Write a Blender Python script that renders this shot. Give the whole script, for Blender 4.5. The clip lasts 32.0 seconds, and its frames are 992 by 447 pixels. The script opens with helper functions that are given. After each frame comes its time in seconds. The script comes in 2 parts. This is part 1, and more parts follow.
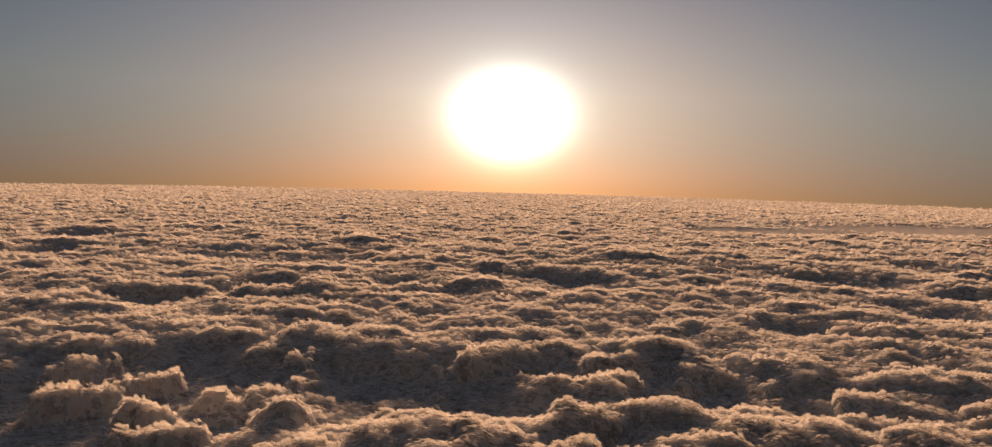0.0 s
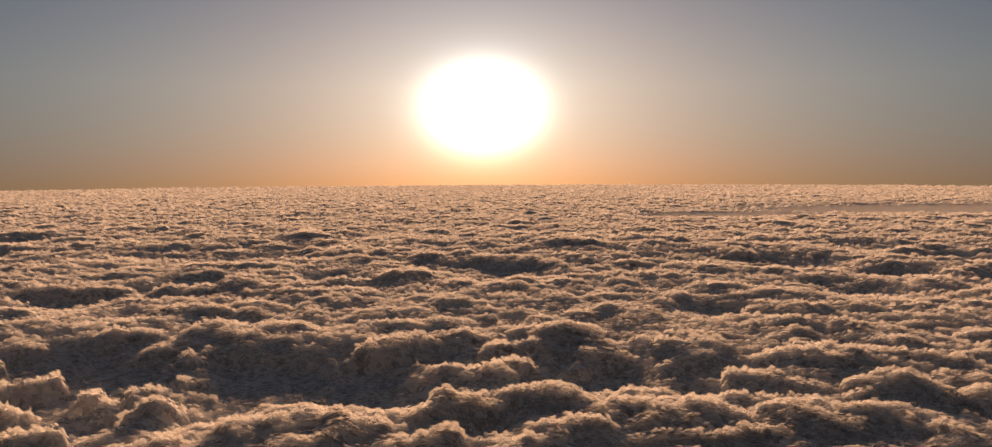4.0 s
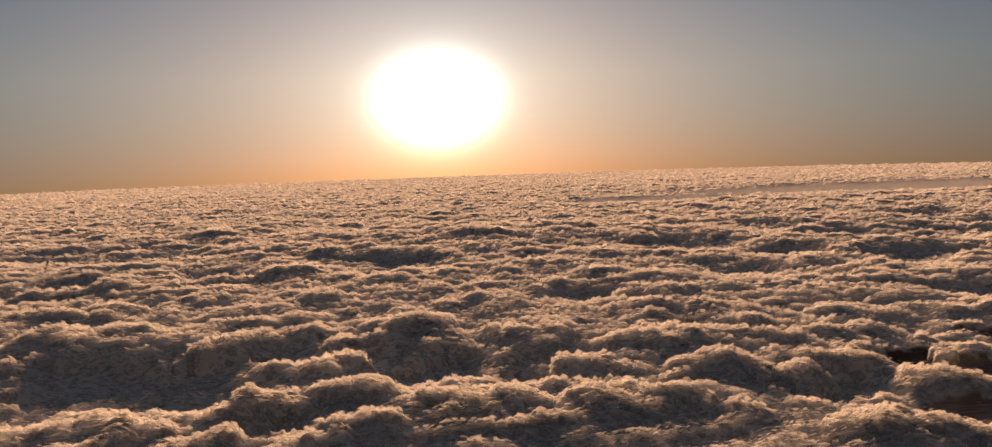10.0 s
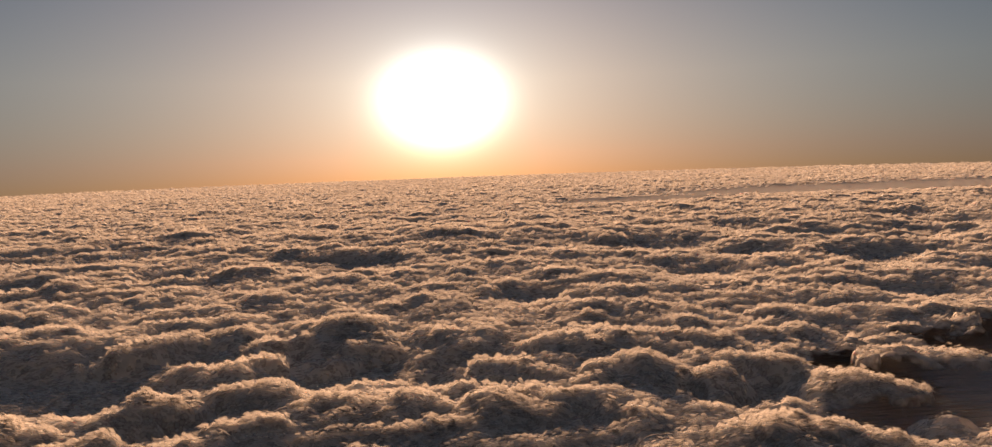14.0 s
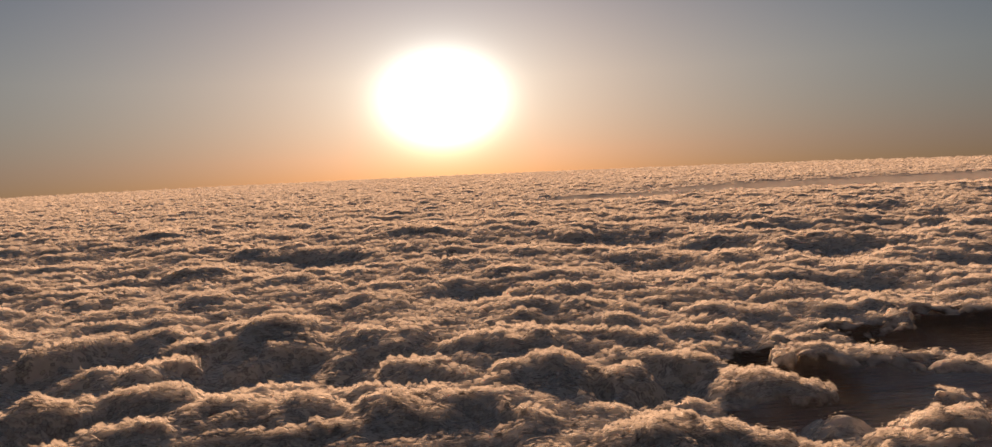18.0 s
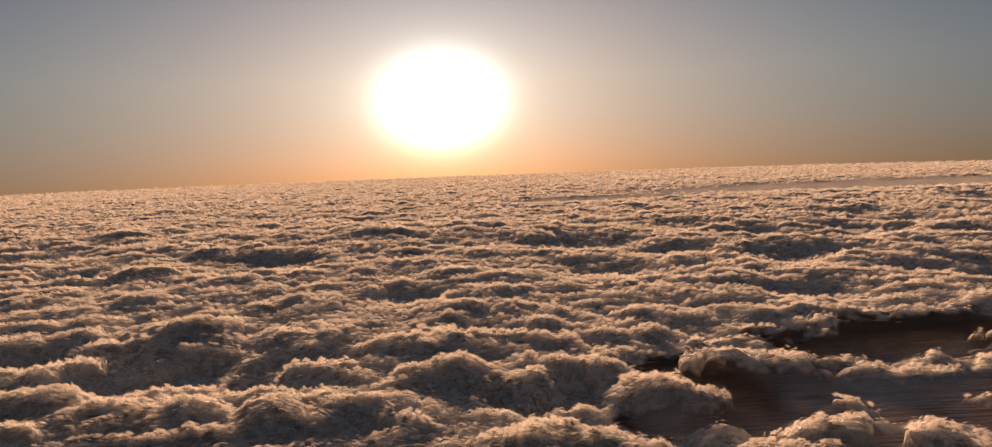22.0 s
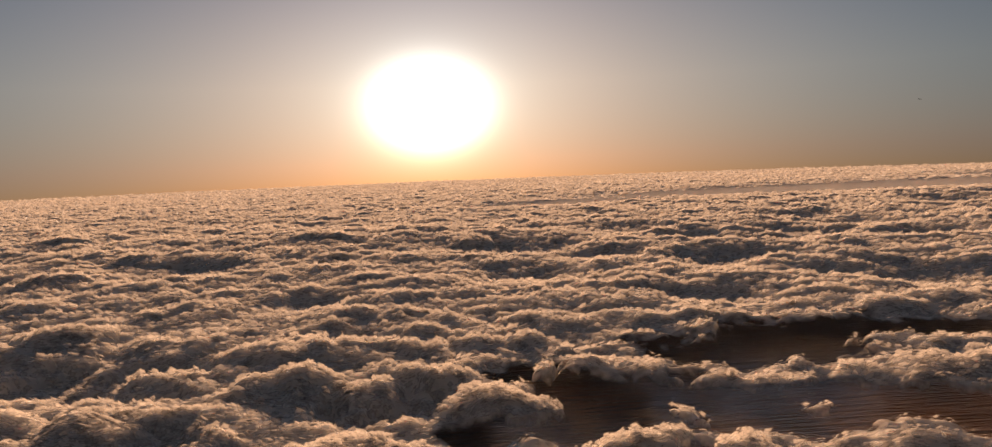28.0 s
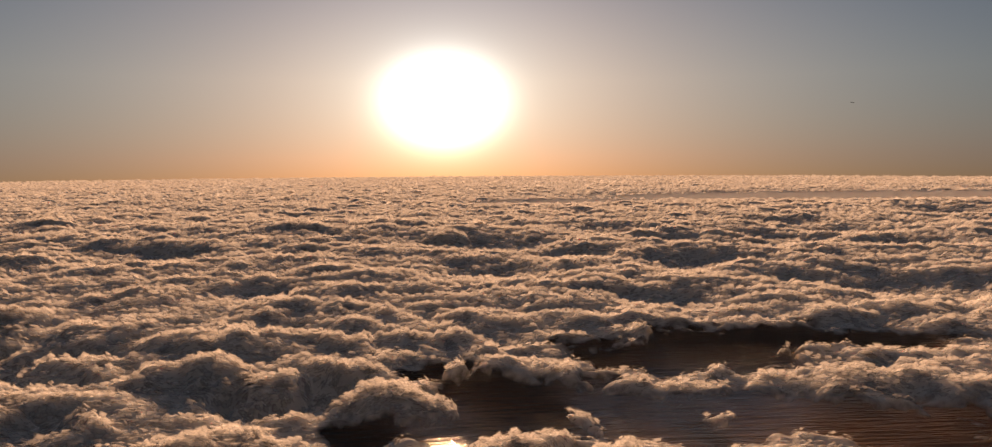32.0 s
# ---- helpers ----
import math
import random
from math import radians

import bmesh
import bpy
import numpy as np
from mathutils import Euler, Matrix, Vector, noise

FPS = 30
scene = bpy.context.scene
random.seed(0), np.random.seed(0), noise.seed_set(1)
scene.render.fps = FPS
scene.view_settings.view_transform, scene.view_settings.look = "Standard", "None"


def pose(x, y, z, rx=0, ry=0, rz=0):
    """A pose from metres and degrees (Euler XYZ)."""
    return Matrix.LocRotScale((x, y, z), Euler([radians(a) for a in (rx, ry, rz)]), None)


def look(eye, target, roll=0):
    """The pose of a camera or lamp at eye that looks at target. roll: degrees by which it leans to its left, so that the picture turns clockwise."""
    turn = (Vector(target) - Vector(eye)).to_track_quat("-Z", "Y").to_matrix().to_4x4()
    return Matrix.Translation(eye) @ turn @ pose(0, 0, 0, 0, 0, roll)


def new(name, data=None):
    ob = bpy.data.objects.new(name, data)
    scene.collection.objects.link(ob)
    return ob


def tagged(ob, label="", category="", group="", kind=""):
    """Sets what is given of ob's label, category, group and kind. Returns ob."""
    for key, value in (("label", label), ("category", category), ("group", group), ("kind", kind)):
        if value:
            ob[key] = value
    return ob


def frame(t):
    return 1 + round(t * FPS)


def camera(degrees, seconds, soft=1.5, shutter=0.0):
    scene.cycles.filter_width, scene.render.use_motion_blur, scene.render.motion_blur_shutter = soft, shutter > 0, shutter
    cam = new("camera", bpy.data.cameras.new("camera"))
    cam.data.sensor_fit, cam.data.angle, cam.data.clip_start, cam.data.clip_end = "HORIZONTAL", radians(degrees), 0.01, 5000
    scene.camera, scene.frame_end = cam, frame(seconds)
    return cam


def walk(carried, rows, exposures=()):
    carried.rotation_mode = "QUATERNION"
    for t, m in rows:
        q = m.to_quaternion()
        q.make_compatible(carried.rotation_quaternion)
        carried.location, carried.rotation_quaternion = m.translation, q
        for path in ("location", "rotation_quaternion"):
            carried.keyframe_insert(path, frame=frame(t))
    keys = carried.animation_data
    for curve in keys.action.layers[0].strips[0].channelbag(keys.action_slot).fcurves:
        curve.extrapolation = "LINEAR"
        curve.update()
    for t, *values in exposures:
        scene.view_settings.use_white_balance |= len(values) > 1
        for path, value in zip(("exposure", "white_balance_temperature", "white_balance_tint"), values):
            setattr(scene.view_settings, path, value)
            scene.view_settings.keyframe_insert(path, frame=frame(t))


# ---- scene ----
# ---------------------------------------------------------------- camera and its flight
cam = camera(65.98, 32.0, soft=1.2)
ROWS = (
    (0, 0.00, 0.00, 100.00, -0.898, -3.782, 1.545),
    (0.5, 5.40, 0.54, 99.71, -0.912, -3.793, 1.731),
    (1, 10.79, 1.09, 99.43, -0.895, -3.746, 1.766),
    (1.5, 16.17, 1.64, 99.14, -0.849, -3.675, 1.544),
    (2, 21.53, 2.19, 98.85, -0.731, -3.693, 1.140),
    (2.5, 26.87, 2.75, 98.56, -0.461, -3.846, 0.820),
    (3, 32.20, 3.30, 98.28, -0.044, -4.014, 0.510),
    (3.5, 37.52, 3.86, 97.99, 0.423, -4.179, 0.136),
    (5.5, 58.63, 6.12, 96.82, 2.417, -4.485, -1.107),
    (6, 63.87, 6.70, 96.53, 2.858, -4.470, -1.136),
    (6.5, 69.10, 7.27, 96.24, 3.253, -4.559, -1.007),
    (7, 74.31, 7.85, 95.94, 3.638, -4.794, -0.802),
    (7.5, 79.51, 8.43, 95.65, 4.022, -5.126, -0.651),
    (8, 84.69, 9.01, 95.35, 4.275, -5.374, -0.616),
    (8.5, 89.86, 9.59, 95.06, 4.329, -5.403, -0.826),
    (9, 95.01, 10.18, 94.76, 4.274, -5.288, -1.235),
    (9.5, 100.15, 10.77, 94.46, 4.187, -5.138, -1.619),
    (10, 105.27, 11.36, 94.17, 4.053, -5.028, -1.885),
    (10.5, 110.38, 11.96, 93.87, 3.872, -5.011, -2.017),
    (11, 115.47, 12.55, 93.57, 3.726, -5.045, -2.035),
    (11.5, 120.55, 13.15, 93.27, 3.674, -5.064, -1.996),
    (12, 125.61, 13.76, 92.97, 3.691, -5.053, -1.952),
    (12.5, 130.66, 14.36, 92.67, 3.721, -5.020, -1.953),
    (13, 135.69, 14.97, 92.37, 3.735, -4.978, -1.990),
    (13.5, 140.71, 15.58, 92.06, 3.724, -4.948, -2.012),
    (14, 145.72, 16.19, 91.76, 3.684, -4.924, -2.010),
    (14.5, 150.70, 16.81, 91.46, 3.628, -4.895, -1.996),
    (16.5, 170.51, 19.29, 90.24, 3.612, -4.881, -2.311),
    (17, 175.43, 19.92, 89.93, 3.595, -4.962, -2.338),
    (17.5, 180.33, 20.55, 89.62, 3.576, -5.019, -2.409),
    (18, 185.21, 21.18, 89.32, 3.562, -5.062, -2.490),
    (18.5, 190.08, 21.82, 89.01, 3.560, -5.102, -2.549),
    (19, 194.94, 22.45, 88.70, 3.573, -5.133, -2.627),
    (19.5, 199.78, 23.09, 88.39, 3.585, -5.164, -2.758),
    (20, 204.60, 23.74, 88.08, 3.579, -5.213, -2.816),
    (20.5, 209.41, 24.38, 87.77, 3.565, -5.228, -2.749),
    (21, 214.21, 25.03, 87.46, 3.588, -5.156, -2.593),
    (21.5, 218.99, 25.68, 87.15, 3.671, -5.038, -2.317),
    (22, 223.76, 26.33, 86.83, 3.760, -4.952, -2.077),
    (22.5, 228.51, 26.99, 86.52, 3.815, -4.929, -2.003),
    (23, 233.24, 27.65, 86.21, 3.870, -4.903, -1.957),
    (23.5, 237.96, 28.31, 85.89, 3.951, -4.832, -1.949),
    (24, 242.67, 28.97, 85.58, 4.094, -4.760, -2.013),
    (24.5, 247.36, 29.63, 85.26, 4.292, -4.700, -2.055),
    (25, 252.04, 30.30, 84.94, 4.437, -4.655, -2.115),
    (25.5, 256.70, 30.97, 84.63, 4.503, -4.642, -2.223),
    (27.5, 275.20, 33.68, 83.35, 4.617, -4.578, -2.389),
    (28, 279.79, 34.36, 83.03, 4.594, -4.609, -2.266),
    (28.5, 284.36, 35.05, 82.71, 4.602, -4.623, -2.198),
    (29, 288.92, 35.74, 82.39, 4.619, -4.611, -2.172),
    (29.5, 293.47, 36.43, 82.07, 4.636, -4.584, -2.137),
    (30, 298.00, 37.12, 81.74, 4.637, -4.567, -2.083),
    (30.5, 302.51, 37.82, 81.42, 4.629, -4.565, -1.952),
    (31, 307.01, 38.51, 81.10, 4.577, -4.503, -1.619),
    (31.5, 311.49, 39.21, 80.77, 4.323, -4.489, -1.080),
    (32, 315.96, 39.92, 80.44, 3.812, -4.769, -0.377),
)


def flight(row):
    """One row of the flight: metres, then heading, pitch and bank in degrees."""
    t, x, y, z, heading, pitch, bank = row
    return t, pose(x, y, z, 90 + pitch, 0, -heading) @ pose(0, 0, 0, 0, 0, bank)


walk(cam, [flight(row) for row in ROWS], [(0, 1.87), (3, 1.9), (7, 2.0), (32, 2.0)])

# ---------------------------------------------------------------- sky and sun
SUN_EL = radians(4.2)
SUN = Vector((0, math.cos(SUN_EL), math.sin(SUN_EL)))


def nodes_of(tree):
    tree.nodes.clear()

    def add(kind, inputs=(), **props):
        n = tree.nodes.new(kind)
        for key, value in props.items():
            setattr(n, key, value)
        for key, value in dict(inputs).items():
            if isinstance(value, bpy.types.NodeSocket):
                tree.links.new(value, n.inputs[key])
            else:
                n.inputs[key].default_value = value
        return n
    return add


def math_node(add, op, a, b=0.0, c=0.0, clamp=False):
    return add("ShaderNodeMath", {0: a, 1: b, 2: c}, operation=op, use_clamp=clamp).outputs[0]


def make_world():
    world = bpy.data.worlds.new("sunset_sky")
    scene.world = world
    world.use_nodes = True
    add = nodes_of(world.node_tree)

    def m(op, a, b=0.0, c=0.0):
        return math_node(add, op, a, b, c)
    way = add("ShaderNodeTexCoord").outputs["Generated"]
    xyz = add("ShaderNodeSeparateXYZ", {0: way})
    x, y, z = xyz.outputs[0], xyz.outputs[1], xyz.outputs[2]
    up = m("MAXIMUM", z, 0.004)
    sky = add("ShaderNodeTexSky", {"Vector": add("ShaderNodeCombineXYZ", {0: x, 1: y, 2: up}).outputs[0]},
              sky_type="NISHITA", sun_disc=False, sun_elevation=SUN_EL, sun_rotation=0.0,
              altitude=1500.0, air_density=1.3, dust_density=0.6, ozone_density=2.0)
    # angle from the sun, a little wider across than upwards
    side = x
    front = m("GREATER_THAN", y, 0.0)

    def lobe(wide, high, power, el):
        rise = m("SUBTRACT", m("MULTIPLY", z, math.cos(el)), m("MULTIPLY", y, math.sin(el)))
        r2 = m("ADD", m("POWER", m("ABSOLUTE", m("DIVIDE", side, wide)), 2.0), m("POWER", m("ABSOLUTE", m("DIVIDE", rise, high)), 2.0))
        return m("MULTIPLY", front, m("POWER", math.e, m("MULTIPLY", m("POWER", r2, power), -1.0)))
    glow = add("ShaderNodeVectorMath", {0: sky.outputs[0], "Scale": SKY_STRENGTH}, operation="SCALE").outputs[0]
    for wide, high, power, el, colour in LOBES:
        part = add("ShaderNodeVectorMath", {0: colour, "Scale": lobe(wide, high, power, el)}, operation="SCALE").outputs[0]
        glow = add("ShaderNodeVectorMath", {0: glow, 1: part}, operation="ADD").outputs[0]
    # higher up the air is clearer, darker and bluer
    height = m("MINIMUM", m("MAXIMUM", m("SUBTRACT", z, 0.10), 0.0), 0.16)
    shade = add("ShaderNodeVectorMath", {0: (-2.7, -2.3, -1.3), "Scale": height}, operation="SCALE").outputs[0]
    shade = add("ShaderNodeVectorMath", {0: (1, 1, 1), 1: shade}, operation="ADD").outputs[0]
    glow = add("ShaderNodeVectorMath", {0: glow, 1: shade}, operation="MULTIPLY").outputs[0]
    # a pale dome of light added overhead, above the view, to lift shaded cloud
    dome = m("SUBTRACT", 1.0, m("POWER", math.e, m("MULTIPLY", m("POWER", m("DIVIDE", m("MAXIMUM", m("SUBTRACT", z, 0.22), 0.0), 0.4), 2.0), -1.0)))
    dome = add("ShaderNodeVectorMath", {0: DOME, "Scale": dome}, operation="SCALE").outputs[0]
    glow = add("ShaderNodeVectorMath", {0: glow, 1: dome}, operation="ADD").outputs[0]
    # the thick air along the horizon lets the red through and takes the blue away
    depth = m("POWER", math.e, m("DIVIDE", m("ADD", m("MAXIMUM", z, -0.02), 0.02), -0.06))
    veil = add("ShaderNodeVectorMath", {0: HAZE, "Scale": depth}, operation="SCALE").outputs[0]
    clear = add("ShaderNodeVectorMath", {0: (1, 1, 1), 1: veil}, operation="ADD").outputs[0]
    seen = add("ShaderNodeVectorMath", {0: glow, 1: clear}, operation="MULTIPLY").outputs[0]
    total = add("ShaderNodeBackground", {"Color": seen, "Strength": 0.25}).outputs[0]
    add("ShaderNodeOutputWorld", {"Surface": total})


SKY_STRENGTH = 0.010
# sun's blinding core, inner aureole, wider glow, wide warm veil
LOBES = (
    (0.042, 0.033, 0.8, SUN_EL, (9.0, 8.7, 7.8)),
    (0.13, 0.105, 0.8, SUN_EL, (0.20, 0.38, 0.36)),
    (0.26, 0.22, 0.8, SUN_EL, (0.42, 0.17, 0.09)),
    (0.58, 0.34, 0.8, SUN_EL, (0.44, 0.38, 0.26)),
    (1.2, 0.6, 1.0, SUN_EL, (0.0, 0.05, 0.13)),
)
DOME = (0.08, 0.0715, 0.0705)
HAZE = (0.10, -0.25, -0.55)
make_world()

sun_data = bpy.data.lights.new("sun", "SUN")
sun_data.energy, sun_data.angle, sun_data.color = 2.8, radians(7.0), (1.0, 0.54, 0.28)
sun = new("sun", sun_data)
# the disc drowns in its aureole; lamp raised above it to light broader tops
LAMP_WAY = Vector((0, math.cos(SUN_EL + radians(3.6)), math.sin(SUN_EL + radians(3.6))))
sun.matrix_world = look((0, 0, 400), Vector((0, 0, 400)) - LAMP_WAY)


# ---------------------------------------------------------------- noise
def hashed(ix, iy, seed):
    """Two numbers from 0 to 1 for each whole-numbered cell."""
    h = (ix.astype(np.int64) * 374761393 + iy.astype(np.int64) * 668265263 + seed * 2246822519) & 0xFFFFFFFF
    h = ((h ^ (h >> 13)) * 1274126177) & 0xFFFFFFFF
    h = ((h ^ (h >> 16)) * 2654435761) & 0xFFFFFFFF
    h ^= h >> 15
    return (h & 0xFFFF) / 65535.0, (h >> 16) / 65535.0


def smooth_noise(x, y, size, seed):
    """Soft noise from -1 to 1 with lumps of about that size."""
    x, y = x / size, y / size
    ix, iy = np.floor(x), np.floor(y)
    fx, fy = x - ix, y - iy
    ux, uy = fx * fx * fx * (fx * (fx * 6 - 15) + 10), fy * fy * fy * (fy * (fy * 6 - 15) + 10)

    def corner(dx, dy):
        a = hashed(ix + dx, iy + dy, seed)[0] * 2 * np.pi
        return np.cos(a) * (fx - dx) + np.sin(a) * (fy - dy)
    low = corner(0, 0) * (1 - ux) + corner(1, 0) * ux
    high = corner(0, 1) * (1 - ux) + corner(1, 1) * ux
    return (low * (1 - uy) + high * uy) * 1.5


def domes(x, y, size, seed):
    """Rounded heads with creases between them, 0 to 1."""
    x, y = x / size, y / size
    ix, iy = np.floor(x), np.floor(y)
    best = np.full(x.shape, 9.0)
    for dx in (-1, 0, 1):
        for dy in (-1, 0, 1):
            a, b = hashed(ix + dx, iy + dy, seed)
            d = (ix + dx + a - x) ** 2 + (iy + dy + b - y) ** 2 + 0.25 * np.abs(a - b)
            best = np.minimum(best, d)
    return np.clip(1 - best / 0.95, 0, 1) ** 0.62


# ---------------------------------------------------------------- the lie of the cloud
HUB = (158.0, -120.0)
SEA_LEVEL = -12.0
# banks and heads of cloud: x, y, half length, half width, turn, bow, height
WEST = (
    (-321, 546, 33, 18, 28, -5, 5), (-287, 615, 44, 25, 28, 15, 5), (-199, 617, 40, 22, 28, 14, 5), (-140, 612, 59, 20, -28, 7, 4),
    (-177, 514, 25, 14, -25, 9, 4), (-237, 472, 18, 14, 10, 6, 3), (-205, 484, 24, 12, 28, 6, 3), (-158, 432, 20, 12, 41, 7, 4),
    (-119, 448, 28, 12, -41, 10, 4), (-107, 393, 17, 9, 39, 6, 4), (-125, 332, 14, 9, -19, 4, 3), (-117, 317, 10, 9, 58, 0, 3),
    (-105, 337, 9, 8, -15, 0, 3), (-87, 309, 18, 10, 56, -1, 3.5),
    (-186, 318, 24, 10, 24, 5, 6), (-146, 300, 18, 9, 12, 4, 5), (-168, 348, 22, 10, 30, 5, 6), (-128, 274, 20, 9, 18, 4, 6), (-208, 366, 22, 11, 26, 6, 5),
)
WEST_NEAR = (
    (-96, 357, 8, 6, -8, 0, 3), (-71, 252, 23, 14, 5, 8, 7), (-48, 281, 8, 10, -5, 0, 4), (-221, 413, 30, 15, 50, -11, 4),
    (-87, 592, 38, 16, 28, 0, 3), (-10, 277, 14, 13, 59, 4, 8), (26, 261, 17, 14, 4, 5, 8), (36, 307, 22, 18, 28, 7, 7), (66, 312, 19, 14, -10, 6, 6),
    (102, 294, 27, 18, -8, 9, 6), (-4, 410, 34, 13, 56, 1, 6), (28, 439, 23, 12, -12, 8, 5), (63, 374, 12, 9, 8, 4, 7),
)
MIDDLE = (
    (46, 361, 10, 8, 33, 0, 4), (88, 434, 42, 22, -50, 15, 7), (52, 406, 18, 10, 1, 6, 4), (-77, 438, 30, 14, 34, 11, 5), (100, 390, 24, 9, 40, 7, 4),
    (74, 277, 18, 10, -3, 5, 5), (65, 264, 9, 9, 45, 0, 5), (108, 270, 18, 10, 17, 3, 5), (-124, 505, 24, 14, 1, 8, 4), (-80, 656, 31, 18, 25, 11, 4),
    (-164, 654, 29, 20, 5, 9, 4), (-31, 661, 32, 20, 28, 11, 4), (131, 295, 14, 14, 27, 4, 5),
)
MIDDLE_EAST = (
    (172, 347, 21, 12, 1, 7, 4), (156, 418, 25, 10, 32, 1, 4), (216, 389, 35, 9, -60, 14, 5), (267, 451, 23, 14, -13, 8, 5),
    (242, 388, 19, 12, 1, 6, 6), (225, 327, 22, 15, -2, 7, 6), (248, 311, 21, 13, -60, 7, 6), (272, 367, 21, 10, -60, 7, 6),
    (279, 323, 18, 11, -60, 6, 6), (204, 266, 14, 10, -6, 5, 5), (173, 289, 32, 14, 3, 2, 6), (134, 269, 16, 9, 4, 5, 5), (166, 273, 21, 9, -7, 8, 5),
)
EAST = (
    (298, 285, 25, 15, -39, 8, 8), (321, 320, 8, 6, 34, 0, 5), (351, 313, 27, 10, -32, 10, 5), (391, 299, 23, 9, -3, -3, 5),
    (251, 244, 28, 16, -1, 9, 8), (279, 234, 10, 8, -31, 3, 5), (332, 240, 13, 12, -20, 4, 8), (357, 267, 6, 4, -32, 2, 5),
    (362, 226, 14, 14, -19, 4, 9), (313, 222, 18, 10, -9, 6, 6), (292, 350, 13, 10, 19, 4, 4), (334, 358, 9, 7, -15, 3, 4),
    (398, 377, 13, 7, 22, 0, 3),
)
FAR_EAST = (
    (466, 291, 31, 22, 10, 10, 8), (488, 285, 21, 16, -5, 7, 6), (433, 295, 16, 10, 13, 2, 5), (461, 330, 7, 5, 1, 0, 4), (450, 347, 6, 4, 30, 0, 4),
    (417, 319, 9, 6, 20, 0, 4), (324, 315, 4, 4, 5, 0, 5), (400, 264, 11, 8, 8, 3, 5), (470, 397, 29, 12, -13, 11, 5), (402, 363, 11, 14, 18, 3, 4),
    (519, 467, 37, 25, -28, 11, 3),
)
DISTANT = (
    (-618, 1140, 60, 40, 28, 20, 5), (-550, 1233, 72, 40, 28, 26, 5), (-207, 1076, 57, 35, 1, 20, 6), (-83, 1021, 50, 30, 28, 18, 6),
    (150, 924, 37, 24, -28, 12, 9), (263, 959, 44, 28, -28, 15, 6), (312, 827, 31, 26, -28, 9, 8), (58, 784, 80, 30, -19, 31, 5),
    (-103, 861, 55, 26, -15, 20, 5), (-21, 1127, 71, 30, -19, 27, 4), (-157, 1111, 60, 30, -15, 22, 4), (241, 516, 25, 22, -18, 7, 4),
    (12, 829, 51, 22, 13, 19, 4),
)
BANKS = (WEST, WEST_NEAR, MIDDLE, MIDDLE_EAST, EAST, FAR_EAST, DISTANT)
# hollows of the deck: x, y, half width, half depth, turn, how deep
HOLLOWS_WEST = (
    (-180, 334, 76, 79, 6, 8), (-112, 314, 22, 32, 6, 6), (-61, 365, 38, 38, 7, 6), (-18, 366, 27, 43, 7, 6), (-63, 383, 51, 21, -10, 6),
    (-19, 343, 48, 23, -10, 7), (97, 367, 28, 15, -10, 7), (-19, 384, 25, 16, -10, 5), (42, 301, 14, 16, -9, 5), (-66, 331, 27, 34, -9, 6),
    (61, 749, 48, 74, -17, 5), (244, 306, 19, 11, -10, 6), (98, 368, 34, 31, 7, 7), (45, 392, 19, 25, 7, 5), (139, 347, 33, 18, 6, 4),
    (255, 298, 28, 11, -12, 5), (-223, 868, 71, 88, -22, 4),
)
HOLLOWS_EAST = (
    (524, 657, 49, 34, -26, 5), (342, 593, 28, 21, -22, 4), (562, 546, 27, 26, -23, 5), (627, 518, 50, 57, -11, 7), (509, 642, 44, 44, -12, 5),
    (430, 487, 22, 20, -10, 4), (512, 936, 44, 49, -16, 4), (256, 306, 24, 18, -7, 6), (763, 1005, 54, 48, -18, 4), (49, 771, 69, 72, -12, 4),
    (234, 401, 15, 18, -8, 5), (442, 472, 24, 27, -19, 4), (47, 392, 60, 19, -13, 6), (147, 364, 36, 15, -13, 4), (770, 757, 51, 37, -14, 5),
    (168, 325, 21, 8, -7, 4),
)
HOLLOWS_WIDE = (
    (769, 917, 56, 63, -16, 6), (598, 776, 54, 38, -14, 6), (1108, 1174, 60, 80, -21, 6), (682, 827, 55, 48, -33, 6), (543, 834, 52, 43, -31, 6),
    (430, 707, 39, 30, -26, 6), (-275, 588, 41, 39, 11, 6), (-540, 886, 45, 51, 18, 6), (-196, 653, 31, 35, 12, 5), (-608, 1099, 65, 59, 23, 5),
    (-325, 879, 74, 62, -17, 5), (-209, 621, 38, 37, -14, 6), (-85, 677, 35, 37, -15, 5), (366, 782, 58, 49, 12, 5), (352, 606, 39, 35, 10, 5),
    (209, 529, 28, 23, 9, 4),
)
HOLLOWS = HOLLOWS_WEST + HOLLOWS_EAST + HOLLOWS_WIDE
# gaps down to the sea: x, y, half width, half depth, turn, how clear
GAPS = (
    (426, 357, 31, 28, -15, 0.85), (341, 295, 24, 22, -13, 1), (316, 267, 14, 17, -12, 1), (372, 279, 25, 14, -12, 1), (354, 230, 17, 13, -11, 1),
    (413, 349, 33, 26, -8, 1), (353, 283, 32, 24, -7, 1), (402, 272, 39, 19, -7, 1), (448, 261, 30, 21, -7, 0.9), (316, 330, 12, 12, -8, 0.85),
    (320, 287, 12, 22, -7, 1), (294, 265, 13, 11, -7, 0.6), (513, 367, 30, 16, -9, 0.7), (472, 375, 25, 21, -9, 0.95),
)
# far off the deck sinks into long smooth lakes: x, y, half width, half depth, turn, sink, calm
LANES = (
    (1420, 1790, 960, 260, 2, 3, 0.96),
    (520, 1560, 210, 100, 6, 2.5, 0.95),
    (2500, 2400, 800, 220, 16, 3, 0.9),
)
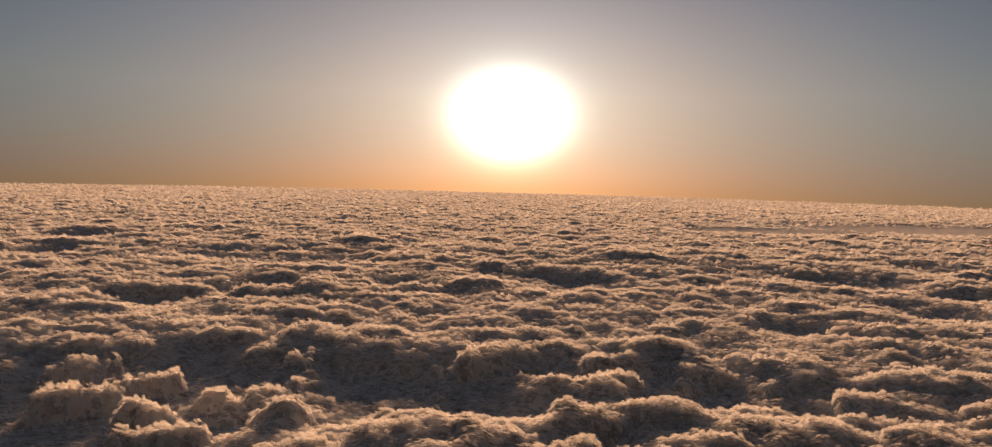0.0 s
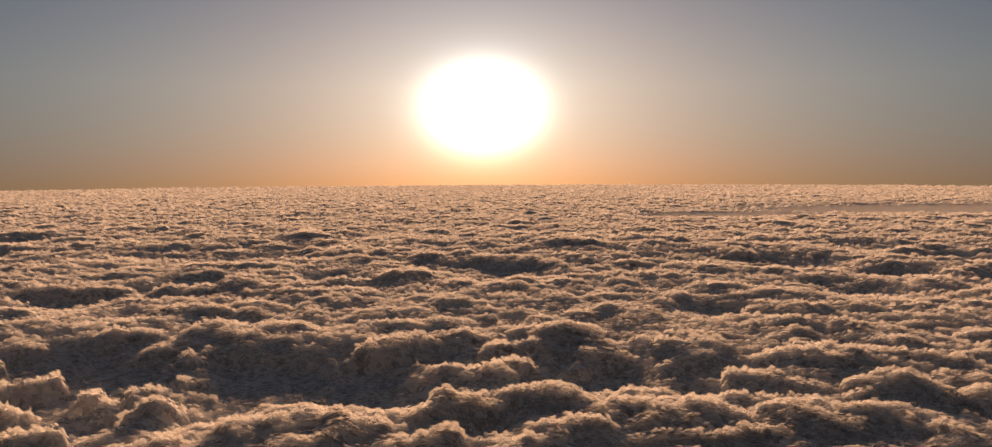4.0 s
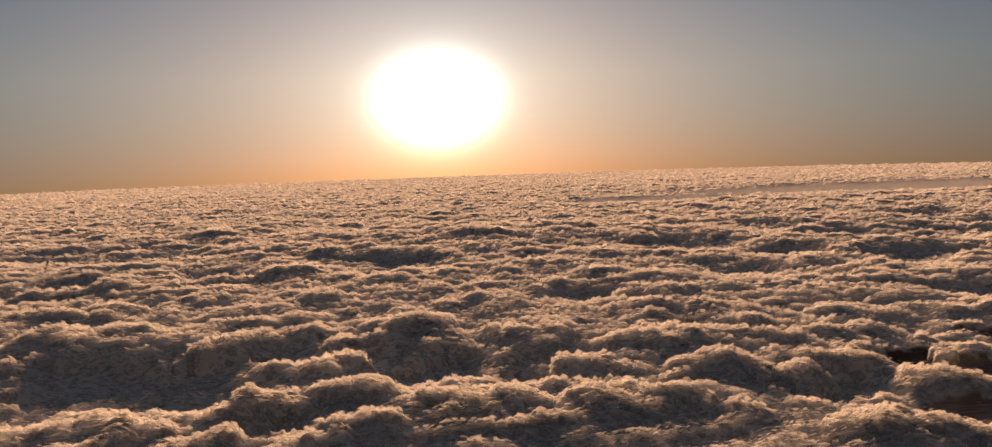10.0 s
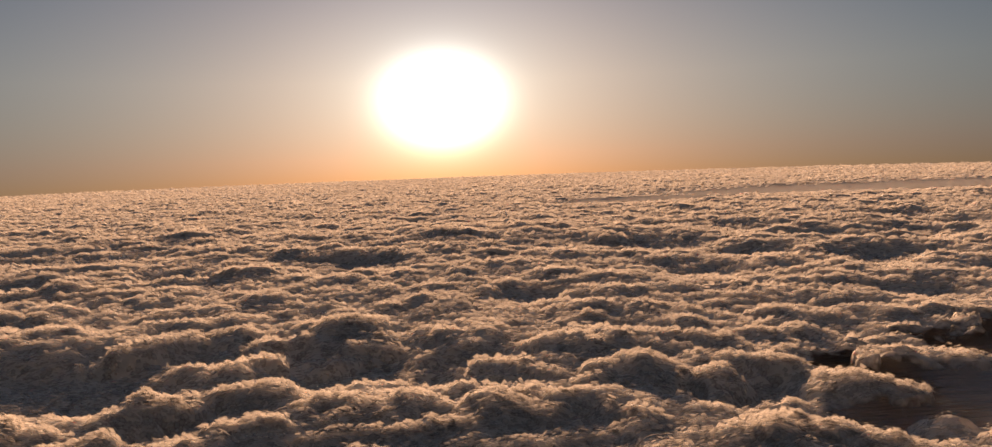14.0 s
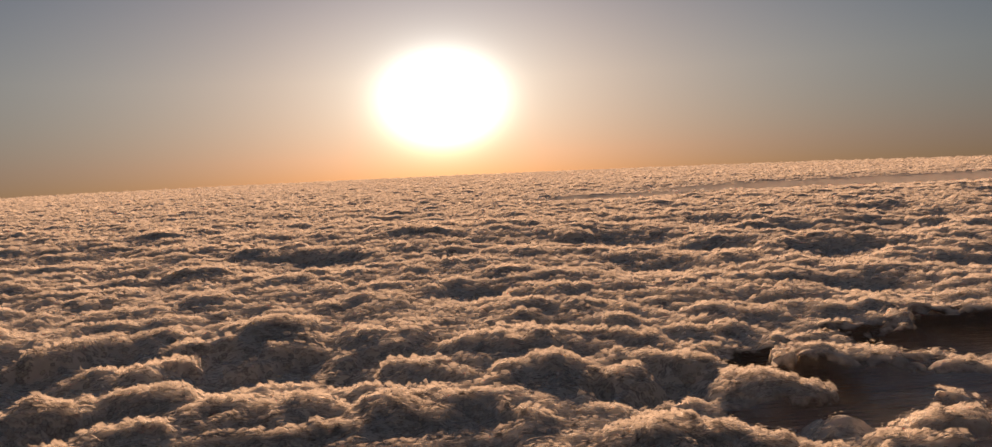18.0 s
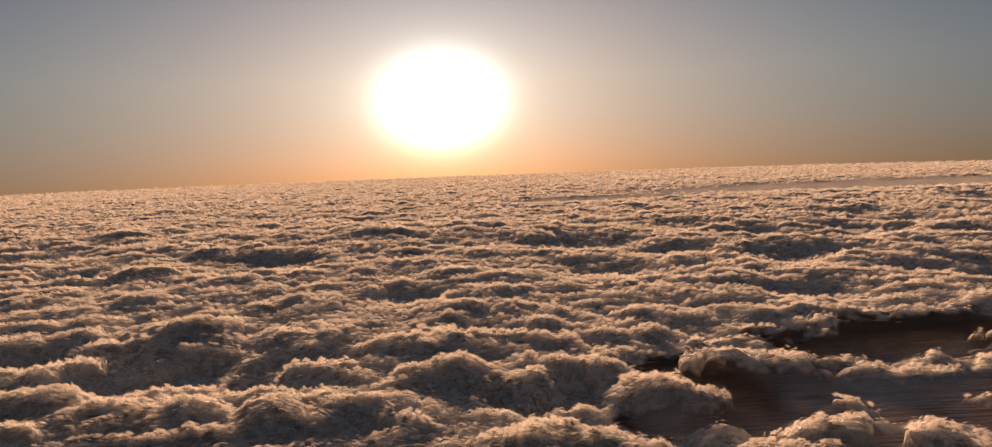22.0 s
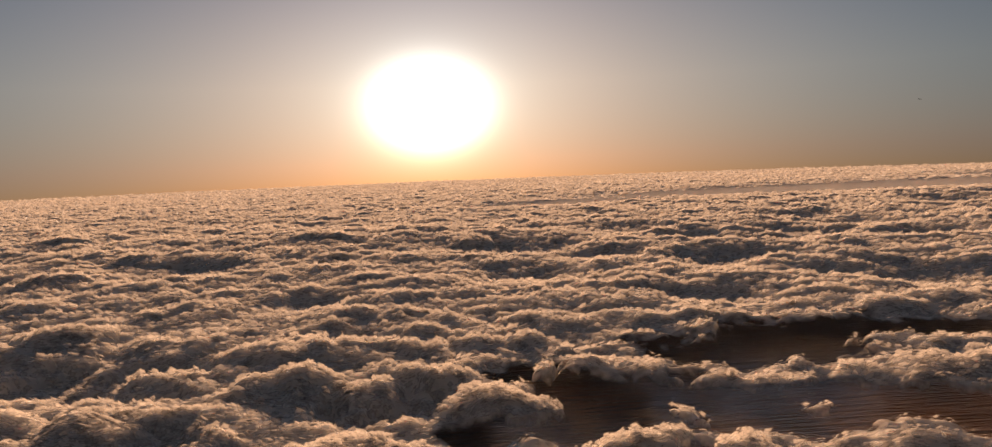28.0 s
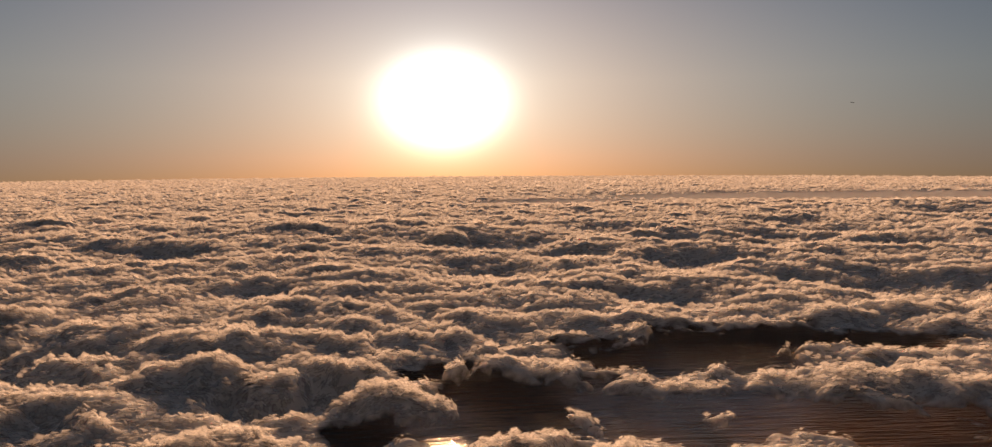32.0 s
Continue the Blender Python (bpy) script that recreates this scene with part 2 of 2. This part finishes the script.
# broad swells of the deck: x, y, half width, half depth, turn, rise
SWELLS = (
    (-200, 428, 130, 40, 12, 4), (-40, 425, 60, 26, 10, 2), (150, 930, 160, 120, 0, 4), (300, 900, 120, 90, 0, 3),
)


def blob(x, y, cx, cy, wide, deep, turn, bow=0.0):
    """Squared distance from a centre, 1 on the rim; bow bends the long axis."""
    c, s = math.cos(radians(turn)), math.sin(radians(turn))
    u, v = (x - cx) * c + (y - cy) * s, (y - cy) * c - (x - cx) * s
    if bow:
        v = v - bow * (0.6 - (u / wide) ** 2)
    return (u / wide) ** 2 + (v / deep) ** 2


def warped(x, y):
    wx = x + 9 * smooth_noise(x, y, 30, 51) + 5.5 * smooth_noise(x, y, 12, 52) + 2.4 * smooth_noise(x, y, 5, 55)
    wy = y + 9 * smooth_noise(x, y, 30, 53) + 5.5 * smooth_noise(x, y, 12, 54) + 2.4 * smooth_noise(x, y, 5, 56)
    return wx, wy


def lumps(x, y, size, seed):
    """Uneven billows, about 0 to 1: rounded heads mixed with folds."""
    bent = 0.28 * size
    bx, by = x + bent * smooth_noise(x, y, size * 0.9, seed + 100), y + bent * smooth_noise(x, y, size * 0.9, seed + 101)
    return 0.55 * domes(bx, by, size, seed) + 0.75 * np.abs(smooth_noise(bx, by, size * 1.1, seed + 102))


def within(x, y, cx, cy, reach):
    return np.flatnonzero((np.abs(x - cx) < reach) & (np.abs(y - cy) < reach))


def opening(x, y):
    """How far the deck is open to the sea, 0 to 1."""
    ragged = 0.30 * smooth_noise(x, y, 34, 71) + 0.26 * smooth_noise(x, y, 14, 72) + 0.16 * smooth_noise(x, y, 6, 73)
    gap = np.zeros_like(x)
    for cx, cy, wide, deep, turn, clear in GAPS:
        k = within(x, y, cx, cy, 2.5 * max(wide, deep))
        gap[k] = np.maximum(gap[k], clear * np.clip((1.7 - np.sqrt(blob(x[k], y[k], cx, cy, wide, deep, turn)) + ragged[k]) / 1.1, 0, 1))
    return gap


def bank_rise(wx, wy):
    """What the banks add to the deck: broad crowns of uneven outline."""
    z = np.zeros_like(wx)
    for banks in BANKS:
        for cx, cy, wide, deep, turn, bow, rise in banks:
            k = within(wx, wy, cx, cy, wide + deep + abs(bow))
            body = np.clip(1 - blob(wx[k], wy[k], cx, cy, wide, deep, turn, bow), 0, 1)
            z[k] = np.maximum(z[k], rise * body ** 0.85)
    return z


def hollow(x, y, wx, wy):
    """How deep the deck is sunk, in rough metres."""
    sunk = np.zeros_like(x)
    for cx, cy, wide, deep, turn, depth in HOLLOWS:
        k = within(x, y, cx, cy, 2.6 * max(wide, deep))
        sunk[k] = np.maximum(sunk[k], depth * np.exp(-blob(wx[k], wy[k], cx, cy, wide * 1.05, deep * 1.05, turn) ** 1.25))
    return sunk


def cloud_top(x, y, fine=True, core=False):
    """Height of the cloud, or of its dense core, and how far it is open, point by point."""
    away = np.hypot(x - HUB[0], y - HUB[1])
    far = np.clip((away - 620) / 500, 0, 1)
    gap = opening(x, y)
    wx, wy = warped(x, y)
    rise = bank_rise(wx, wy) * (1 - 0.25 * gap)
    sunk = hollow(x, y, wx, wy) * (1 - np.clip(rise / 5, 0, 0.8))
    # the banks stand clear of the gaps
    gap = gap * (1 - np.clip((rise - 0.3) / 3.5, 0, 1))
    calm = 1 - np.clip(sunk / 16, 0, 0.3)
    z = 1.2 * smooth_noise(wx, wy, 190, 11) + (1.2 + 1.2 * far) * smooth_noise(wx, wy, 85, 12)
    z += (3.4 + 2.6 * far) * (lumps(x, y * 1.3, 58, 21) - 0.5)
    # long streets towards the sun, shaped to stand in for its shadow streaks
    z += (2.2 - 1.2 * far) * smooth_noise(wx, wy * 0.25 + 0.06 * wx, 21, 14)
    z += (6.2 + 0.6 * far) * (lumps(x * 0.74, y * 1.25, 30, 22) - 0.5) * (0.9 + 0.7 * smooth_noise(x, y, 70, 31)) * calm
    for *spot, swell in SWELLS:
        z += swell * np.exp(-blob(x, y, *spot))
    z += 0.62 * rise - (1.9 - 0.2 * far) * sunk
    if fine:
        near = np.clip(1 - (away - 550) / 1100, 0, 1)
        z += 2.9 * (lumps(x * 0.72, y * 1.2, 13, 23) - 0.5) * (0.9 + 0.9 * smooth_noise(x, y, 38, 32)) * calm
        z += 0.85 * np.clip(0.8 + 1.0 * smooth_noise(x, y, 24, 33), 0.25, 2) * (lumps(x * 0.8, y * 1.1, 5.6, 24) - 0.5) * near * calm
        z += 0.2 * np.clip(0.8 + 1.2 * smooth_noise(x, y, 16, 34), 0.1, 2) * (lumps(x, y, 2.5, 26) - 0.5) * np.clip(2 * near - 1, 0, 1) * calm
    z *= 1 - 0.45 * np.clip((away - 2200) / 2500, 0, 1)
    for *spot, sink, still in LANES:
        lane = np.exp(-blob(x, y, *spot) ** 2)
        z = z * (1 - still * lane) - sink * lane
    # towards a gap the cloud slopes down and thins out over the water
    shore = np.clip((gap - 0.15) / 0.5, 0, 1)
    shore = shore * shore * (3 - 2 * shore)
    z = np.minimum(z, z * (1 - shore) - 2.0 * shore)
    # nowhere does the deck sink into the sea; the whole follows the round of the earth
    floor = SEA_LEVEL + 3.0
    z = floor + 1.2 * np.logaddexp(0, (z - floor) / 1.2)
    if core:
        z -= 1.2 + 0.22 * rise
    return z - 27 * (away / 5000) ** 2, gap


def sheet(name, points, quads, gap, material):
    """A mesh of smooth quads that knows how far it is open."""
    me = bpy.data.meshes.new(name)
    me.vertices.add(len(points))
    me.vertices.foreach_set("co", points.astype(np.float32).ravel())
    me.loops.add(quads.size)
    me.loops.foreach_set("vertex_index", quads.ravel().astype(np.int32))
    me.polygons.add(len(quads))
    me.polygons.foreach_set("loop_start", np.arange(0, quads.size, 4, dtype=np.int32))
    me.polygons.foreach_set("use_smooth", np.ones(len(quads), dtype=bool))
    me.attributes.new("gap", "FLOAT", "POINT").data.foreach_set("value", gap.astype(np.float32))
    me.materials.append(material)
    me.update(calc_edges=True)
    return new(name, me)


def piece(name, points, quads, gap, material, origin=(0, 0, 0)):
    """The same, with only the points that its quads use."""
    used, where = np.unique(quads, return_inverse=True)
    ob = sheet(name, points[used] - np.array(origin), where.reshape(quads.shape), gap[used], material)
    ob.location = origin
    return ob


# ---------------------------------------------------------------- materials
def cloud_material():
    mat = bpy.data.materials.new("cloud")
    mat.use_nodes = True
    add = nodes_of(mat.node_tree)
    where = add("ShaderNodeNewGeometry").outputs["Position"]
    fine = add("ShaderNodeTexNoise", {"Vector": where, "Scale": 0.5, "Detail": 6.0, "Roughness": 0.62})
    wide = add("ShaderNodeTexNoise", {"Vector": where, "Scale": 0.02, "Detail": 3.0})
    tone = add("ShaderNodeMixRGB", {0: wide.outputs[0], 1: (0.66, 0.66, 0.67, 1), 2: (0.76, 0.75, 0.74, 1)}).outputs[0]
    folds = add("ShaderNodeTexNoise", {"Vector": where, "Scale": 0.11, "Detail": 4.0, "Roughness": 0.55}).outputs[0]
    swell = add("ShaderNodeBump", {"Height": folds, "Strength": 0.45, "Distance": 3.0}).outputs[0]
    bump = add("ShaderNodeBump", {"Height": fine.outputs[0], "Strength": 0.5, "Distance": 0.8, "Normal": swell}).outputs[0]

    # light wanders a little way near the surface, and further through the thin tops
    def scatter(reach):
        return add("ShaderNodeBsdfPrincipled", {"Base Color": tone, "Roughness": 1.0, "Specular IOR Level": 0.0, "Normal": bump,
                   "Subsurface Weight": 1.0, "Subsurface Radius": (1.0, 0.8, 0.65), "Subsurface Scale": reach}, subsurface_method="BURLEY").outputs[0]
    body = add("ShaderNodeMixShader", {0: 0.4, 1: scatter(1.0), 2: scatter(4.0)}).outputs[0]
    through_it = add("ShaderNodeBsdfTranslucent", {"Color": tone, "Normal": bump}).outputs[0]
    body = add("ShaderNodeMixShader", {0: 0.1, 1: body, 2: through_it}).outputs[0]
    gap = add("ShaderNodeAttribute", attribute_name="gap").outputs["Fac"]
    wisps = add("ShaderNodeTexNoise", {"Vector": where, "Scale": 0.13, "Detail": 4.0, "Roughness": 0.55}).outputs[0]
    ragged = math_node(add, "MULTIPLY_ADD", wisps, 0.9, math_node(add, "SUBTRACT", gap, 0.45))
    thin = add("ShaderNodeMapRange", {0: ragged, 1: 0.04, 2: 0.36, 3: 0.0, 4: 0.925}).outputs[0]
    thin = math_node(add, "MULTIPLY", thin, math_node(add, "GREATER_THAN", gap, 0.02))
    clear = add("ShaderNodeBsdfTransparent").outputs[0]
    total = add("ShaderNodeMixShader", {0: thin, 1: body, 2: clear}).outputs[0]
    add("ShaderNodeOutputMaterial", {"Surface": total})
    return mat


def sea_material():
    mat = bpy.data.materials.new("sea_water")
    mat.use_nodes = True
    add = nodes_of(mat.node_tree)
    where = add("ShaderNodeNewGeometry").outputs["Position"]
    stretch = add("ShaderNodeMapping", {"Vector": where, "Scale": (0.12, 1.0, 1.0)}).outputs[0]
    swell = add("ShaderNodeTexNoise", {"Vector": stretch, "Scale": 0.33, "Detail": 3.0}).outputs[0]
    bump = add("ShaderNodeBump", {"Height": swell, "Strength": 1.0, "Distance": 1.1}).outputs[0]
    water = add("ShaderNodeBsdfPrincipled", {"Base Color": (0.15, 0.095, 0.07, 1), "Roughness": 0.16, "Specular IOR Level": 1.0, "IOR": 1.45, "Normal": bump}).outputs[0]
    add("ShaderNodeOutputMaterial", {"Surface": water})
    return mat


def wisp_material():
    """Torn, half-clear cloud: the loose outer skin of the billows."""
    mat = bpy.data.materials.new("cloud_wisp")
    mat.use_nodes = True
    add = nodes_of(mat.node_tree)
    where = add("ShaderNodeNewGeometry").outputs["Position"]
    grain = add("ShaderNodeTexNoise", {"Vector": where, "Scale": 0.4, "Detail": 3.0, "Roughness": 0.6}).outputs[0]
    rim = add("ShaderNodeAttribute", attribute_name="rim").outputs["Fac"]
    gap = add("ShaderNodeAttribute", attribute_name="gap").outputs["Fac"]
    # dense in the middle of a tuft, torn away towards its rim
    left = math_node(add, "SUBTRACT", math_node(add, "MULTIPLY_ADD", grain, 0.5, math_node(add, "SUBTRACT", 0.8, rim)), math_node(add, "MULTIPLY", gap, 2.2))
    thick = add("ShaderNodeMapRange", {0: left, 1: 0.0, 2: 0.8, 3: 0.0, 4: 0.56}, interpolation_type="SMOOTHSTEP").outputs[0]
    tone = add("ShaderNodeMixRGB", {0: grain, 1: (0.70, 0.70, 0.71, 1), 2: (0.80, 0.79, 0.78, 1)}).outputs[0]
    skin = add("ShaderNodeMixShader", {0: 0.5, 1: add("ShaderNodeBsdfDiffuse", {"Color": tone}).outputs[0], 2: add("ShaderNodeBsdfTranslucent", {"Color": tone}).outputs[0]}).outputs[0]
    # droplets send part of the light straight onwards
    onward = add("ShaderNodeBsdfRefraction", {"Color": tone, "Roughness": 0.9, "IOR": 1.45}).outputs[0]
    skin = add("ShaderNodeMixShader", {0: 0.12, 1: skin, 2: onward}).outputs[0]
    total = add("ShaderNodeMixShader", {0: thick, 1: add("ShaderNodeBsdfTransparent").outputs[0], 2: skin}).outputs[0]
    add("ShaderNodeOutputMaterial", {"Surface": total})
    return mat


CLOUD = cloud_material()
WISP = wisp_material()
WATER = sea_material()


# ---------------------------------------------------------------- sea and cloud deck
def grid(first, last, cols, steps):
    """Points of rings round the hub between two headings, and the quads between them."""
    rr, aa = np.meshgrid(np.array(steps), np.radians(np.linspace(first, last, cols)), indexing="ij")
    x, y = (HUB[0] + rr * np.sin(aa)).ravel(), (HUB[1] + rr * np.cos(aa)).ravel()
    i = (np.arange(len(steps) - 1)[:, None] * cols + np.arange(cols - 1)[None, :]).ravel()
    return x, y, np.stack([i, i + cols, i + 1 + cols, i + 1], -1)


def sea():
    x, y, quads = grid(0, 360, 97, np.concatenate([np.linspace(1, 900, 40), np.geomspace(950, 5090, 30)]))
    z = SEA_LEVEL - 27 * (np.hypot(x - HUB[0], y - HUB[1]) / 5000) ** 2
    return tagged(sheet("sea", np.stack([x, y, z], -1), quads, np.zeros_like(x), WATER), "dark rippled sea far below gaps in the cloud", "water", kind="structure")


sea()


def clouds():
    """The deck in one piece, with each bank that rises from it as a thing of its own."""
    steps = [300.0]
    while steps[-1] < 5090:
        steps.append(steps[-1] + 1.1 * (steps[-1] / 330) ** 1.2)
    x, y, quads = grid(-43.5, 43.5, 740, steps)
    z, gap = cloud_top(x, y, core=True)
    points = np.stack([x, y, z], -1)
    wx, wy = warped(x, y)
    bare = np.ones(len(quads), dtype=bool)
    rank = 0
    for banks in BANKS:
        for cx, cy, wide, deep, turn, bow, rise in banks:
            rank += 1
            d = np.full(len(x), 9.0)
            k = within(wx, wy, cx, cy, 1.2 * (wide + deep + abs(bow)))
            d[k] = np.sqrt(blob(wx[k], wy[k], cx, cy, wide, deep, turn, bow))
            dq = d[quads].max(1)
            own = np.flatnonzero(dq < 1.05)
            if len(own) < 20:
                continue
            bare &= dq > 0.7
            lifted = points.copy()
            lifted[k, 2] += 0.1 + 0.004 * rank - 0.9 * np.clip((d[k] - 0.85) / 0.2, 0, 1)
            size = "long" if wide > 1.9 * deep else "broad" if deep > 15 else "small rounded"
            level = "tall" if rise > 6 else "low"
            ob = piece("cloud_bank", lifted, quads[own], gap, CLOUD, (cx, cy, 0))
            tagged(ob, size + " " + level + " billowing cloud bank with sunlit orange crest", "cloud", "cloud banks over the deck")
    quads = quads[bare]
    # the rest of the deck, behind and beside the view
    px, py, near = grid(-43.5, 43.5, 90, list(np.geomspace(5, 292, 60)) + [300.0])
    qx, qy, rest = grid(43.5, 316.5, 240, np.geomspace(5, 5090, 110))
    ox, oy = np.concatenate([px, qx]), np.concatenate([py, qy])
    oz, ogap = cloud_top(ox, oy, False, True)
    points = np.concatenate([points, np.stack([ox, oy, oz], -1)])
    quads = np.concatenate([quads, near + len(x), rest + len(x) + len(px)])
    tagged(piece("cloud_deck", points, quads, np.concatenate([gap, ogap]), CLOUD), "rolling deck of soft grey cloud lit orange by low sun", "clouds", kind="stuff")


clouds()


# ---------------------------------------------------------------- the loose skin of the clouds
def wisps(count):
    """Small torn tufts of cloud, each a shallow cap, strewn over the billows, larger with distance."""
    rng = np.random.default_rng(4)
    r = 305 * (4900 / 305) ** rng.random(count) ** 1.25
    a = np.radians(rng.uniform(-43, 43, count))
    x, y = HUB[0] + r * np.sin(a), HUB[1] + r * np.cos(a)
    lake = sum(np.exp(-blob(x, y, *spot) ** 2) for *spot, sink, still in LANES)
    keep = lake < 0.25 + 0.5 * rng.random(count)
    r, x, y = r[keep], x[keep], y[keep]
    count = len(r)
    z, gap = cloud_top(x, y)
    solid_cloud = gap < 0.08 + 0.22 * rng.random(count)
    r, x, y, z, gap = r[solid_cloud], x[solid_cloud], y[solid_cloud], z[solid_cloud], gap[solid_cloud]
    count = len(r)
    step = 2.5
    slope_x, slope_y = (cloud_top(x + step, y)[0] - z) / step, (cloud_top(x, y + step)[0] - z) / step
    # the tufts are leaned sunward so slopes facing away still catch light
    up = np.stack([-slope_x, 0.45 - slope_y, np.ones(count)], -1)
    up /= np.linalg.norm(up, axis=1)[:, None]
    size = 1.6 * (r / 400) ** 0.88 * rng.uniform(0.5, 1.5, count)
    drift = 0.1 * size - rng.random(count) * (1.8 + 0.4 * size)
    middle = np.stack([x, y, z + drift], -1)
    axis = up + rng.normal(0, 0.17, (count, 3))
    axis /= np.linalg.norm(axis, axis=1)[:, None]
    side = np.cross(axis, rng.normal(0, 1, (count, 3)))
    side /= np.linalg.norm(side, axis=1)[:, None]
    over = np.cross(axis, side)
    ring = 4
    points = np.empty((count, ring + 1, 3))
    points[:, 0] = middle + 0.15 * size[:, None] * axis
    for k in range(ring):
        reach = size * rng.uniform(0.75, 1.3, count)
        turn = math.tau * k / ring
        points[:, k + 1] = middle + reach[:, None] * (math.cos(turn) * side + math.sin(turn) * over)
    base = (ring + 1) * np.arange(count)
    faces = np.stack([np.stack([base, base + 1 + k, base + 1 + (k + 1) % ring], -1) for k in range(ring)], 1).reshape(-1, 3)
    me = bpy.data.meshes.new("cloud_wisps")
    me.vertices.add(count * (ring + 1))
    me.vertices.foreach_set("co", points.astype(np.float32).ravel())
    me.loops.add(faces.size)
    me.loops.foreach_set("vertex_index", faces.ravel().astype(np.int32))
    me.polygons.add(len(faces))
    me.polygons.foreach_set("loop_start", np.arange(0, faces.size, 3, dtype=np.int32))
    me.polygons.foreach_set("use_smooth", np.ones(len(faces), dtype=bool))
    rim = np.ones((count, ring + 1), dtype=np.float32)
    rim[:, 0] = 0
    me.attributes.new("rim", "FLOAT", "POINT").data.foreach_set("value", rim.ravel())
    me.attributes.new("gap", "FLOAT", "POINT").data.foreach_set("value", np.repeat(gap, ring + 1).astype(np.float32))
    # shading normals lean sunward too, replacing each tuft's own
    facing = np.repeat(up, ring + 1, axis=0).astype(np.float32)
    me.attributes.new("custom_normal", "FLOAT_VECTOR", "POINT").data.foreach_set("vector", facing.ravel())
    me.materials.append(WISP)
    me.update(calc_edges=True)
    return tagged(new("cloud_wisps", me), "torn half-clear wisps clinging to the cloud tops", "clouds", kind="stuff")


wisps(460000)


# ---------------------------------------------------------------- another aircraft, far off in the sky
def solid(name, rings, material, parent, label=""):
    """A closed body through rings of points, as one part."""
    bm = bmesh.new()
    loops = [[bm.verts.new(p) for p in ring] for ring in rings]
    for one, two in zip(loops, loops[1:]):
        for k in range(len(one)):
            bm.faces.new((one[k], one[(k + 1) % len(one)], two[(k + 1) % len(one)], two[k]))
    bm.faces.new(loops[0][::-1])
    bm.faces.new(loops[-1])
    bmesh.ops.recalc_face_normals(bm, faces=bm.faces)
    me = bpy.data.meshes.new(name)
    bm.to_mesh(me)
    bm.free()
    me.materials.append(material)
    ob = new(name, me)
    ob.parent = parent
    if label:
        ob["label"] = label
    return ob


def aircraft(where, turn, size):
    mat = bpy.data.materials.new("aircraft_paint")
    mat.use_nodes = True
    add = nodes_of(mat.node_tree)
    spots = add("ShaderNodeTexNoise", {"Scale": 8.0, "Detail": 3.0}).outputs[0]
    tone = add("ShaderNodeMixRGB", {0: spots, 1: (0.10, 0.10, 0.11, 1), 2: (0.16, 0.16, 0.17, 1)}).outputs[0]
    add("ShaderNodeOutputMaterial", {"Surface": add("ShaderNodeBsdfPrincipled", {"Base Color": tone, "Roughness": 0.45}).outputs[0]})
    plane = tagged(new("aircraft"), "small dark aircraft far off in the hazy sky", "aircraft")

    def ring(y, radius, lift=0.0):
        return [(radius * math.cos(k * math.tau / 10), y, lift + radius * math.sin(k * math.tau / 10)) for k in range(10)]
    solid("fuselage", [ring(y, r, h) for y, r, h in ((-0.5, 0.008, 0.02), (-0.35, 0.03, 0.012), (-0.1, 0.05, 0), (0.3, 0.05, 0), (0.43, 0.036, 0), (0.5, 0.008, -0.005))], mat, plane)

    def blade(name, root, tip, chord_root, chord_tip, sweep, thick):
        rows = []
        for p, chord, back in ((root, chord_root, 0.0), (tip, chord_tip, sweep)):
            px, py, pz = p
            across = (0, 0, thick) if abs(tip[0] - root[0]) > abs(tip[2] - root[2]) else (thick, 0, 0)
            rows.append([(px, py - back + chord / 2, pz), (px + across[0], py - back, pz + across[2]), (px, py - back - chord / 2, pz), (px - across[0], py - back, pz - across[2])])
        return solid(name, rows, mat, plane)
    for side in (-1, 1):
        blade("wing", (0.03 * side, 0.08, -0.02), (0.55 * side, 0.08, 0.02), 0.2, 0.07, 0.16, 0.012)
        blade("tailplane", (0.01 * side, -0.43, 0.02), (0.2 * side, -0.43, 0.03), 0.1, 0.05, 0.05, 0.006)
        engine = solid("engine", [[(0.2 * side + px, py, pz - 0.045) for px, py, pz in ring(y, r)] for y, r in ((0.02, 0.016), (0.08, 0.026), (0.17, 0.024))], mat, plane)
    blade("tail_fin", (0, -0.42, 0.04), (0, -0.45, 0.2), 0.14, 0.07, 0.06, 0.006)
    plane.matrix_world = pose(*where, 0, 0, turn) @ Matrix.Scale(size, 4)


aircraft((463.9, 310.6, 100.3), -75, 1.7)
